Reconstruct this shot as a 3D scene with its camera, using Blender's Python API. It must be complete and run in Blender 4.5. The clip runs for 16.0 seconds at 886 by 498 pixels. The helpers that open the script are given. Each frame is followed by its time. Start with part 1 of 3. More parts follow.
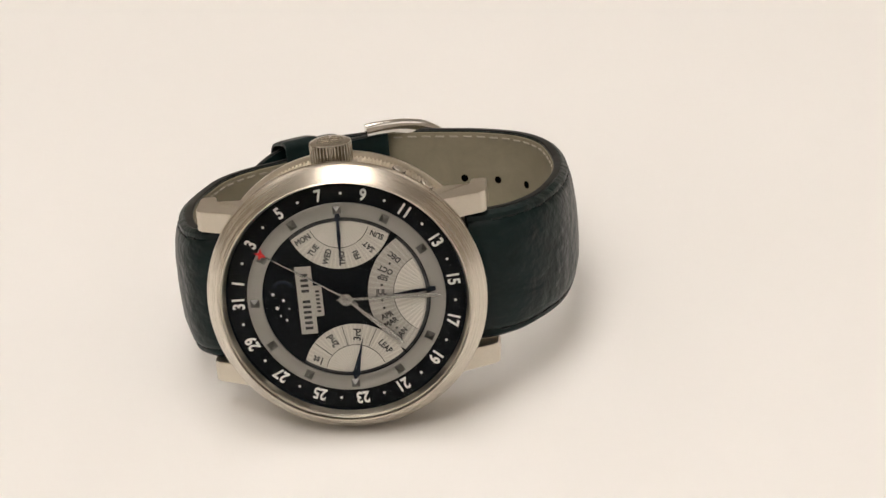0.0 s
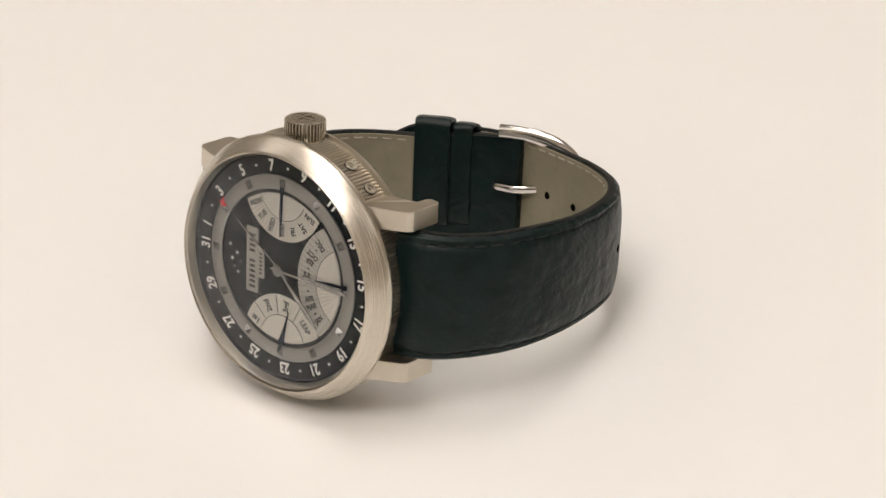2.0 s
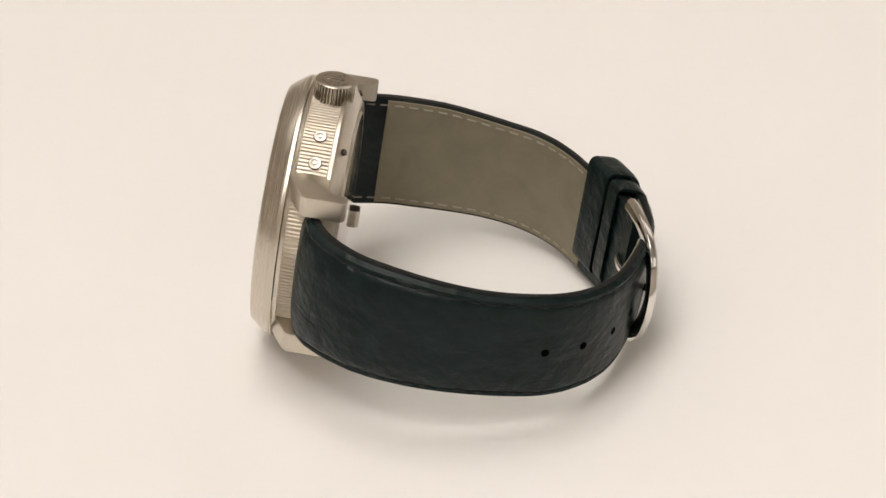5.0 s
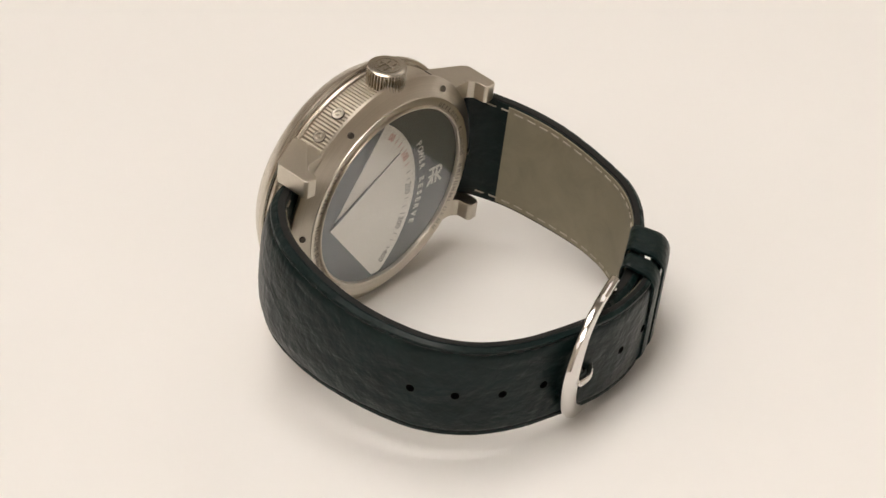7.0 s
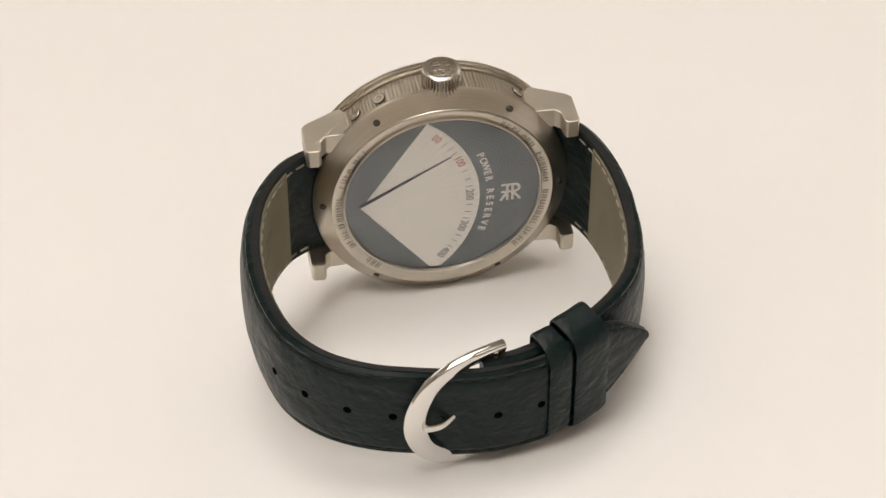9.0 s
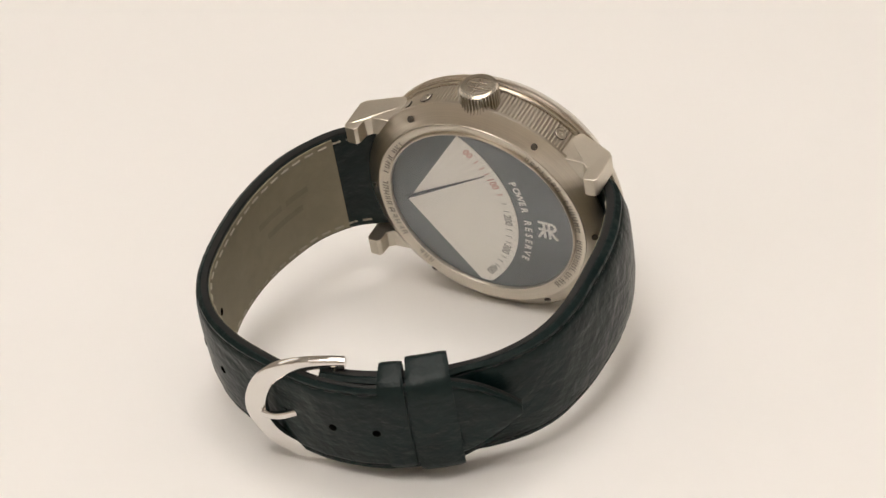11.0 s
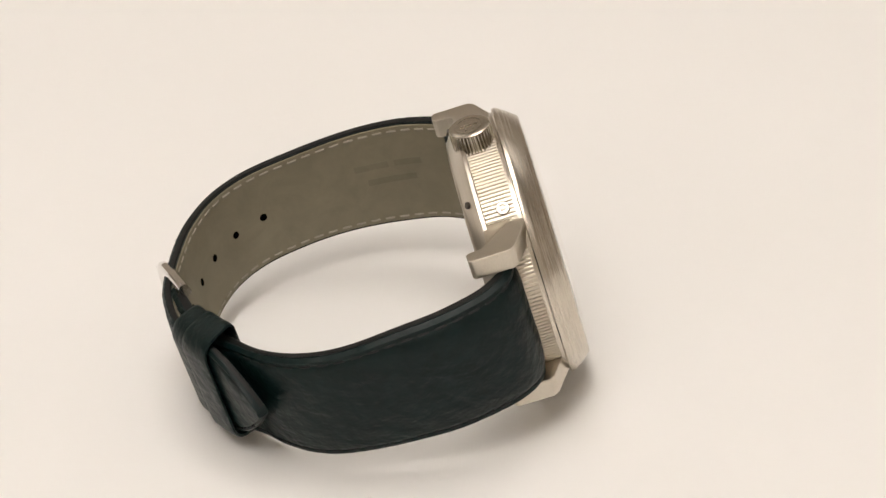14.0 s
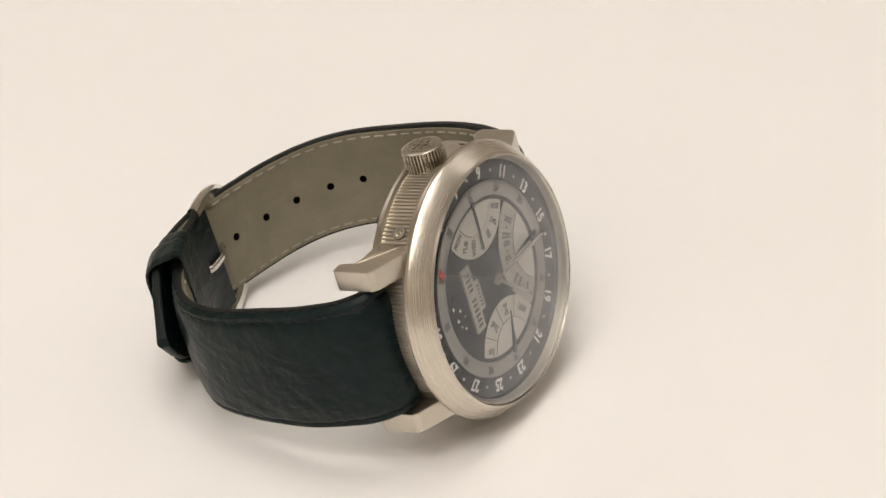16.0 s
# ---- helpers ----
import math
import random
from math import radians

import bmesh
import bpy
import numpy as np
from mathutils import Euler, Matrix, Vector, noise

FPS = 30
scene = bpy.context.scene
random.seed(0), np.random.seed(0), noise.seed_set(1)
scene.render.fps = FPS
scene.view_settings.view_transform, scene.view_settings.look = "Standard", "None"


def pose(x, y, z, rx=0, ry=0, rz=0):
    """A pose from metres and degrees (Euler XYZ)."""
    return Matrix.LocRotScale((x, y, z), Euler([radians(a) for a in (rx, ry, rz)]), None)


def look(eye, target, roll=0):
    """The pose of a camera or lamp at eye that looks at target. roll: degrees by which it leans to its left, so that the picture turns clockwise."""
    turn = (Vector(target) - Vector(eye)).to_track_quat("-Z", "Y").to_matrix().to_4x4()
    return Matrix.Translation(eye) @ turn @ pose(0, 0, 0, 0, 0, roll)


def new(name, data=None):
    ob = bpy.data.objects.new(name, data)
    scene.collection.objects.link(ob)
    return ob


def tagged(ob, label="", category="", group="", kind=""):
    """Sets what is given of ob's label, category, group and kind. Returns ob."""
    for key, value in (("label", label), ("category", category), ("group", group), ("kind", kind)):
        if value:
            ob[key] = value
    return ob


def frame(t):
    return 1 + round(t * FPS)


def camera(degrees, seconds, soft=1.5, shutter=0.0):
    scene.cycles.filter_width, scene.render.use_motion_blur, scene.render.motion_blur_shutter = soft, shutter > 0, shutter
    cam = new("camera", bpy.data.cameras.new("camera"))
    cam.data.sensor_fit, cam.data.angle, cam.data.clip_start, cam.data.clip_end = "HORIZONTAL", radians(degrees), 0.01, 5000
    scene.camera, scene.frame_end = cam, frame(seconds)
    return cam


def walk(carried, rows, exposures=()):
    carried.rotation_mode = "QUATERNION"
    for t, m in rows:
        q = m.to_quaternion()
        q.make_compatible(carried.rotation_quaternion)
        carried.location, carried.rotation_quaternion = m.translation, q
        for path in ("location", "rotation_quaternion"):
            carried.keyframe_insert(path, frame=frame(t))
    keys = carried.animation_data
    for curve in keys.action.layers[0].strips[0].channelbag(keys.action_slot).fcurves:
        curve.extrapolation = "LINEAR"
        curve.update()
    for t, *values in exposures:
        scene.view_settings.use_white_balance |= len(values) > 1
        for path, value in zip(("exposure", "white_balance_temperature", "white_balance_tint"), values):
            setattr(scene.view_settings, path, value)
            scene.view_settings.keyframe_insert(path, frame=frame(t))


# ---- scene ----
MM = 0.001

# ---- camera: it stands still, the watch turns before it ----
cam = camera(21.0, 16.0, soft=1.5)
EYE = Vector((0.0, -0.304517, 0.200784))
PITCH, YAW = radians(31.1765), radians(1.0003)
AHEAD = Vector((math.sin(YAW) * math.cos(PITCH), math.cos(YAW) * math.cos(PITCH), -math.sin(PITCH)))
STAND = look(EYE, EYE + AHEAD, -4.565)
walk(cam, [(0.0, STAND), (16.0, STAND)], exposures=[(0.0, 0.0), (16.0, 0.0)])

# ---- world and exposure ----
world = bpy.data.worlds.new("room_air")
scene.world = world
world.use_nodes = True
world.node_tree.nodes["Background"].inputs[0].default_value = (0.9, 0.82, 0.72, 1)
world.node_tree.nodes["Background"].inputs[1].default_value = 0.05
LAMP_COLOR, LAMP_STRENGTH = (1.0, 0.922, 0.858), 10.6


# ---- materials ----
def material(name):
    m = bpy.data.materials.new(name)
    m.use_nodes = True
    nt = m.node_tree
    return m, nt, nt.nodes["Principled BSDF"]


def coords(nt, scale=(1, 1, 1)):
    tc = nt.nodes.new("ShaderNodeTexCoord")
    mp = nt.nodes.new("ShaderNodeMapping")
    mp.inputs["Scale"].default_value = scale
    nt.links.new(tc.outputs["Object"], mp.inputs["Vector"])
    return mp.outputs["Vector"]


def noise_tex(nt, vec, scale, detail=4.0, rough=0.55, distort=0.0):
    t = nt.nodes.new("ShaderNodeTexNoise")
    t.inputs["Scale"].default_value = scale
    t.inputs["Detail"].default_value = detail
    t.inputs["Roughness"].default_value = rough
    t.inputs["Distortion"].default_value = distort
    nt.links.new(vec, t.inputs["Vector"])
    return t.outputs["Fac"]


def ramp(nt, fac, stops):
    r = nt.nodes.new("ShaderNodeValToRGB")
    els = r.color_ramp.elements
    while len(els) < len(stops):
        els.new(0.5)
    for e, (p, c) in zip(els, stops):
        e.position = p
        e.color = (*c, 1) if len(c) == 3 else c
    nt.links.new(fac, r.inputs["Fac"])
    return r.outputs["Color"]


def bump(nt, height, strength, distance, onto, base=None):
    b = nt.nodes.new("ShaderNodeBump")
    b.inputs["Strength"].default_value = strength
    b.inputs["Distance"].default_value = distance
    nt.links.new(height, b.inputs["Height"])
    if base is not None:
        nt.links.new(base, b.inputs["Normal"])
    nt.links.new(b.outputs["Normal"], onto.inputs["Normal"])
    return b.outputs["Normal"]


def metal(name, color, rough, brushed=0.0, grain=0.06, spread=0.04, lines=7000.0):
    """Steel; brushed: fine lines that run round the case's axis."""
    m, nt, p = material(name)
    v = coords(nt)
    if brushed:
        sep = nt.nodes.new("ShaderNodeSeparateXYZ")
        nt.links.new(v, sep.inputs[0])
        flat = nt.nodes.new("ShaderNodeCombineXYZ")
        nt.links.new(sep.outputs[0], flat.inputs[0])
        nt.links.new(sep.outputs[1], flat.inputs[1])
        length = nt.nodes.new("ShaderNodeVectorMath")
        length.operation = "LENGTH"
        nt.links.new(flat.outputs[0], length.inputs[0])
        turn = nt.nodes.new("ShaderNodeCombineXYZ")
        nt.links.new(length.outputs["Value"], turn.inputs[0])
        nt.links.new(sep.outputs[2], turn.inputs[1])
        v = turn.outputs[0]
    fine = noise_tex(nt, v, lines, 3.0, 0.7)
    wide = noise_tex(nt, coords(nt), 120.0, 3.0)
    mixed = nt.nodes.new("ShaderNodeMix")
    mixed.inputs["Factor"].default_value = 0.35
    nt.links.new(fine, mixed.inputs["A"])
    nt.links.new(wide, mixed.inputs["B"])
    lo, hi = tuple(c * (1 - grain) for c in color), tuple(min(1, c * (1 + grain)) for c in color)
    nt.links.new(ramp(nt, mixed.outputs["Result"], [(0.35, lo), (0.65, hi)]), p.inputs["Base Color"])
    rr = nt.nodes.new("ShaderNodeMapRange")
    rr.inputs["To Min"].default_value = max(0.02, rough - spread)
    rr.inputs["To Max"].default_value = rough + spread
    nt.links.new(mixed.outputs["Result"], rr.inputs["Value"])
    nt.links.new(rr.outputs["Result"], p.inputs["Roughness"])
    p.inputs["Metallic"].default_value = 1.0
    if brushed:
        bump(nt, fine, 0.25, 0.000006, p)
        tg = nt.nodes.new("ShaderNodeTangent")
        tg.direction_type, tg.axis = "RADIAL", "Z"
        nt.links.new(tg.outputs["Tangent"], p.inputs["Tangent"])
        p.inputs["Anisotropic"].default_value = brushed
    return m


def plain(name, color, rough=0.5, metallic=0.0, vary=0.12, scale=900.0, relief=0.0, spec=0.4):
    m, nt, p = material(name)
    fac = noise_tex(nt, coords(nt), scale, 4.0)
    lo = tuple(c * (1 - vary) for c in color)
    hi = tuple(min(1, c * (1 + vary)) for c in color)
    nt.links.new(ramp(nt, fac, [(0.3, lo), (0.7, hi)]), p.inputs["Base Color"])
    p.inputs["Roughness"].default_value = rough
    p.inputs["Metallic"].default_value = metallic
    p.inputs["Specular IOR Level"].default_value = spec
    if relief:
        bump(nt, fac, 0.5, relief, p)
    return m


def leather(name, dark, light, rough, relief, crease=0.5, spec=0.26):
    """Grained calf leather: fine pores over long soft creases and rubbed patches."""
    m, nt, p = material(name)
    v = coords(nt)
    patch = noise_tex(nt, v, 170.0, 7.0, 0.68, 0.5)
    nt.links.new(ramp(nt, patch, [(0.3, dark), (0.75, light)]), p.inputs["Base Color"])
    rr = nt.nodes.new("ShaderNodeMapRange")
    rr.inputs["To Min"].default_value = rough - 0.08
    rr.inputs["To Max"].default_value = rough + 0.14
    nt.links.new(patch, rr.inputs["Value"])
    nt.links.new(rr.outputs["Result"], p.inputs["Roughness"])
    pore = nt.nodes.new("ShaderNodeTexVoronoi")
    pore.feature = "DISTANCE_TO_EDGE"
    pore.inputs["Scale"].default_value = 1500.0
    nt.links.new(v, pore.inputs["Vector"])
    first = nt.nodes.new("ShaderNodeBump")
    first.inputs["Strength"].default_value = 0.35
    first.inputs["Distance"].default_value = relief * 0.35
    nt.links.new(pore.outputs["Distance"], first.inputs["Height"])
    grain = noise_tex(nt, coords(nt, (520, 560, 520)), 1.0, 2.0, 0.5, 0.2)
    second = nt.nodes.new("ShaderNodeBump")
    second.inputs["Strength"].default_value = crease
    second.inputs["Distance"].default_value = relief * 1.6
    nt.links.new(grain, second.inputs["Height"])
    nt.links.new(first.outputs["Normal"], second.inputs["Normal"])
    fold = noise_tex(nt, coords(nt, (150, 210, 150)), 1.0, 2.5, 0.5, 0.7)
    bump(nt, fold, crease, relief * 3.0, p, second.outputs["Normal"])
    p.inputs["Specular IOR Level"].default_value = spec
    return m


def sheet_white():
    m, nt, p = material("matt_white_board")
    v = coords(nt)
    broad = noise_tex(nt, v, 7.0, 3.0)
    nt.links.new(ramp(nt, broad, [(0.3, (0.86, 0.85, 0.83)), (0.7, (0.885, 0.875, 0.86))]), p.inputs["Base Color"])
    p.inputs["Roughness"].default_value = 0.55
    p.inputs["Specular IOR Level"].default_value = 0.25
    bump(nt, noise_tex(nt, v, 1800.0, 4.0), 0.15, 0.00005, p)
    return m


def crystal_glass(name, tint, least, steep, gain, low=(0.90, 0.92, 0.95), mid=(0.93, 0.95, 0.97)):
    m, nt, p = material(name)
    nt.nodes.remove(p)
    clear = nt.nodes.new("ShaderNodeBsdfTransparent")
    clear.inputs["Color"].default_value = (*tint, 1)
    gloss = nt.nodes.new("ShaderNodeBsdfGlossy")
    gloss.inputs["Roughness"].default_value = 0.015
    facing = nt.nodes.new("ShaderNodeLayerWeight")
    facing.inputs["Blend"].default_value = 0.5
    tone = ramp(nt, facing.outputs["Facing"], [(0.15, low), (0.5, mid), (0.68, (0.89, 0.93, 0.92)), (0.9, (0.97, 0.96, 0.95))])
    nt.links.new(tone, gloss.inputs["Color"])
    power = nt.nodes.new("ShaderNodeMath")
    power.operation = "POWER"
    power.inputs[1].default_value = steep
    nt.links.new(facing.outputs["Facing"], power.inputs[0])
    fres = nt.nodes.new("ShaderNodeMath")
    fres.operation = "MULTIPLY_ADD"
    fres.inputs[1].default_value = gain
    fres.use_clamp = True
    fres.inputs[2].default_value = least
    nt.links.new(power.outputs[0], fres.inputs[0])
    mix = nt.nodes.new("ShaderNodeMixShader")
    nt.links.new(fres.outputs[0], mix.inputs[0])
    nt.links.new(clear.outputs[0], mix.inputs[1])
    nt.links.new(gloss.outputs[0], mix.inputs[2])
    nt.links.new(mix.outputs[0], nt.nodes["Material Output"].inputs["Surface"])
    return m


def guilloche(name, centre, rays, color=(0.60, 0.57, 0.52), depth=0.16):
    """Silvered plate with engraved rays that spread from a pivot; groove shading is also in the colour."""
    m, nt, p = material(name)
    tc = nt.nodes.new("ShaderNodeTexCoord")
    sub = nt.nodes.new("ShaderNodeVectorMath")
    sub.operation = "SUBTRACT"
    sub.inputs[1].default_value = (centre[0] * MM, centre[1] * MM, 0)
    nt.links.new(tc.outputs["Object"], sub.inputs[0])
    grad = nt.nodes.new("ShaderNodeTexGradient")
    grad.gradient_type = "RADIAL"
    nt.links.new(sub.outputs[0], grad.inputs["Vector"])
    mul = nt.nodes.new("ShaderNodeMath")
    mul.operation = "MULTIPLY"
    mul.inputs[1].default_value = rays * 2 * math.pi
    nt.links.new(grad.outputs["Fac"], mul.inputs[0])
    sine = nt.nodes.new("ShaderNodeMath")
    sine.operation = "SINE"
    nt.links.new(mul.outputs[0], sine.inputs[0])
    # shade of the engraved grooves, put into the colour as darker rays
    dark = tuple(c * (1 - depth) for c in color)
    nt.links.new(ramp(nt, sine.outputs[0], [(0.0, dark), (1.0, color)]), p.inputs["Base Color"])
    p.inputs["Metallic"].default_value = 0.35
    p.inputs["Roughness"].default_value = 0.42
    bump(nt, sine.outputs[0], 0.6 * depth / 0.16, 0.00004, p)
    return m


STEEL_BRUSHED = metal("brushed_steel", (0.60, 0.553, 0.472), 0.35, 0.0, 0.08)
STEEL_TURNED = metal("turned_steel", (0.60, 0.553, 0.475), 0.30, 0.4, 0.10)
STEEL_BEZEL = metal("satin_bezel_steel", (0.62, 0.572, 0.492), 0.27, 0.5, 0.09, 0.06, 5000.0)
STEEL_SHINY = metal("polished_steel", (0.74, 0.72, 0.69), 0.10, 0.0, 0.03)
STEEL_SCREW = metal("screw_steel", (0.62, 0.58, 0.51), 0.32, 0.0, 0.05)
STEEL_HAND = metal("grained_hand_steel", (0.27, 0.26, 0.245), 0.25, 0.0, 0.06)
STEEL_MARK = metal("dark_faceted_steel", (0.17, 0.165, 0.16), 0.34, 0.0, 0.05)
STEEL_CROWN = metal("crown_steel", (0.57, 0.53, 0.46), 0.24, 0.0, 0.08)
ENGRAVED = plain("engraved_steel", (0.33, 0.30, 0.26), 0.45, 0.8)
# steel with shadow put into its colour, for screws and seat rings
STEEL_DARK = plain("shadow_toned_steel", (0.10, 0.088, 0.075), 0.5, 0.8)
LEATHER = leather("black_green_leather", (0.0006, 0.0058, 0.0060), (0.0050, 0.0160, 0.0156), 0.36, 0.00017, 0.9, 0.23)
LEATHER_EDGE = leather("dark_brown_cut_edge", (0.005, 0.007, 0.007), (0.015, 0.0135, 0.0125), 0.5, 0.00005)
LINING = leather("taupe_calf_lining", (0.212, 0.188, 0.131), (0.270, 0.241, 0.172), 0.62, 0.00004, 0.12)
LINING_STAMP = leather("worn_lining_stamp", (0.182, 0.161, 0.112), (0.243, 0.216, 0.153), 0.66, 0.00004, 0.12)
THREAD = plain("pale_thread", (0.34, 0.31, 0.25), 0.7, scale=5000)
THREAD_DARK = plain("black_thread", (0.004, 0.006, 0.007), 0.6, scale=5000)
DIAL_BLACK = plain("black_lacquer", (0.004, 0.0048, 0.006), 0.3, spec=0.06)
RING_SILVER = metal("satin_silver_ring", (0.31, 0.30, 0.285), 0.42, 0.3, 0.05)
DIAL_WHITE = plain("white_print", (0.80, 0.79, 0.76), 0.5)
PRINT_BLACK = plain("black_print", (0.02, 0.02, 0.022), 0.5)
PRINT_GREY = plain("dark_grey_print", (0.26, 0.245, 0.225), 0.5)
PRINT_RED = plain("faded_red_print", (0.58, 0.31, 0.27), 0.5)
HAND_RED = plain("red_enamel", (0.62, 0.025, 0.03), 0.35)
HAND_BLUE = metal("blued_steel", (0.022, 0.027, 0.04), 0.3)
PLATE = metal("silvered_plaque", (0.44, 0.42, 0.39), 0.5)
BACK_GREY = plain("slate_grey_plate", (0.062, 0.080, 0.088), 0.4, 0.2)
# flat black that paints the dark inside the strap's holes
HOLE_SHADE = plain("hole_shade", (0.0015, 0.0015, 0.0015), 0.95, spec=0.0)
GLASS = crystal_glass("sapphire_crystal", (0.985, 0.99, 0.985), 0.002, 3.5, 1.35, (0.80, 0.86, 0.92), (0.90, 0.90, 0.93))
GLASS_BACK = crystal_glass("back_crystal", (0.985, 0.985, 0.98), 0.065, 4.0, 0.97)
BOARD = sheet_white()
WALL_PAINT = plain("off_white_ceiling_paint", (0.78, 0.75, 0.70), 0.8, scale=30, vary=0.04)
# tone of the unseen walls, chosen for fill light and steel reflections
WALL_TAN = plain("tan_wall_paint", (0.66, 0.61, 0.54), 0.8, scale=30, vary=0.05)
FLOOR_GREY = plain("grey_floor", (0.12, 0.11, 0.10), 0.6, scale=40)


# ---- mesh helpers, in millimetres ----
def part(name, bm, mat, parent=None, label="", smooth=True):
    me = bpy.data.meshes.new(name)
    bmesh.ops.recalc_face_normals(bm, faces=bm.faces)
    bm.to_mesh(me)
    bm.free()
    me.materials.append(mat)
    if smooth:
        me.shade_smooth()
        me.set_sharp_from_angle(angle=radians(35))
    ob = new(name, me)
    ob.parent = parent
    if label:
        ob["label"] = label
    return ob


def mesh_from(verts, faces):
    bm = bmesh.new()
    vs = [bm.verts.new((x * MM, y * MM, z * MM)) for x, y, z in verts]
    for f in faces:
        bm.faces.new([vs[i] for i in f])
    return bm


def lathe(profile, steps=128, closed=True, radius=None):
    """A body turned about the z axis; profile: (radius, z) points. radius(k, r, i) may shape the wall."""
    verts, faces, n = [], [], len(profile)
    for k in range(steps):
        a = 2 * math.pi * k / steps
        for i, (r, z) in enumerate(profile):
            r = radius(k, r, i) if radius else r
            verts.append((r * math.cos(a), r * math.sin(a), z))
    for k in range(steps):
        j = (k + 1) % steps
        for i in range(n if closed else n - 1):
            i2 = (i + 1) % n
            faces.append((k * n + i, j * n + i, j * n + i2, k * n + i2))
    return mesh_from(verts, faces)


def capped(profile, steps=48, radius=None):
    """Like lathe, but open at the axis and filled there with caps."""
    bm = lathe(profile, steps, False, radius)
    bmesh.ops.holes_fill(bm, edges=[e for e in bm.edges if e.is_boundary], sides=0)
    return bm


def prism(outline, z0, z1, edge=0.0):
    """A plate: an outline of (x, y) raised from z0 to z1."""
    n = len(outline)
    verts = [(x, y, z0) for x, y in outline] + [(x, y, z1) for x, y in outline]
    faces = [tuple(range(n))[::-1], tuple(range(n, 2 * n))]
    faces += [(i, (i + 1) % n, n + (i + 1) % n, n + i) for i in range(n)]
    bm = mesh_from(verts, faces)
    if edge:
        bmesh.ops.bevel(bm, geom=[e for e in bm.edges], offset=edge * MM, segments=2, affect="EDGES", profile=0.6)
    return bm


def turned(bm, m):
    bmesh.ops.transform(bm, matrix=m, verts=bm.verts)
    return bm


def at(x, y, z, rx=0, ry=0, rz=0):
    return pose(x * MM, y * MM, z * MM, rx, ry, rz)


def joined(bms):
    out = bmesh.new()
    for b in bms:
        me = bpy.data.meshes.new("tmp")
        b.to_mesh(me)
        b.free()
        out.from_mesh(me)
        bpy.data.meshes.remove(me)
    return out


def catmull(points, per=10):
    """A smooth line through points, evenly enough spaced."""
    pts = [Vector(p) for p in points]
    pts = [2 * pts[0] - pts[1]] + pts + [2 * pts[-1] - pts[-2]]
    out = []
    for i in range(1, len(pts) - 2):
        a, b, c, d = pts[i - 1:i + 3]
        for k in range(per):
            t = k / per
            out.append(0.5 * (2 * b + (c - a) * t + (2 * a - 5 * b + 4 * c - d) * t * t + (3 * b - a - 3 * c + d) * t ** 3))
    out.append(pts[-2])
    return out


def resample(line, step):
    d = [0.0]
    for a, b in zip(line, line[1:]):
        d.append(d[-1] + (b - a).length)
    n = max(2, round(d[-1] / step))
    out, j = [], 0
    for k in range(n + 1):
        s = d[-1] * k / n
        while j < len(line) - 2 and d[j + 1] < s:
            j += 1
        f = (s - d[j]) / max(1e-9, d[j + 1] - d[j])
        out.append(line[j].lerp(line[j + 1], min(1, f)))
    return out


def tube(line, wide, thick, side=None, cap=True, steps=14):
    """A band of oval section swept along a line of Vectors; side: the way of its width at each point."""
    verts, faces = [], []
    n = len(line)
    for i, p in enumerate(line):
        t = (line[min(n - 1, i + 1)] - line[max(0, i - 1)]).normalized()
        w = side(i, t) if side else t.orthogonal().normalized()
        w = (w - t * w.dot(t)).normalized()
        v = t.cross(w)
        a = wide(i) if callable(wide) else wide
        b = thick(i) if callable(thick) else thick
        for k in range(steps):
            c, s = math.cos(2 * math.pi * k / steps), math.sin(2 * math.pi * k / steps)
            c, s = math.copysign(abs(c) ** 0.75, c), math.copysign(abs(s) ** 0.75, s)
            verts.append(tuple(p + w * (a * c) + v * (b * s)))
    for i in range(n - 1):
        for k in range(steps):
            k2 = (k + 1) % steps
            faces.append((i * steps + k, i * steps + k2, (i + 1) * steps + k2, (i + 1) * steps + k))
    if cap:
        faces += [tuple(range(steps))[::-1], tuple((n - 1) * steps + k for k in range(steps))]
    return mesh_from(verts, faces)


def arc(cx, cy, r, a0, a1, n=24):
    return [(cx + r * math.cos(radians(a0 + (a1 - a0) * k / n)), cy + r * math.sin(radians(a0 + (a1 - a0) * k / n))) for k in range(n + 1)]


def band(r0, r1, z0, z1, a0=0, a1=360, cx=0, cy=0, n=48):
    """A flat ring or a piece of one."""
    if a1 - a0 >= 360:
        return turned(lathe([(r0, z0), (r1, z0), (r1, z1), (r0, z1)], n), at(cx, cy, 0))
    return prism(arc(cx, cy, r1, a0, a1, n) + arc(cx, cy, r0, a1, a0, n), z0, z1)


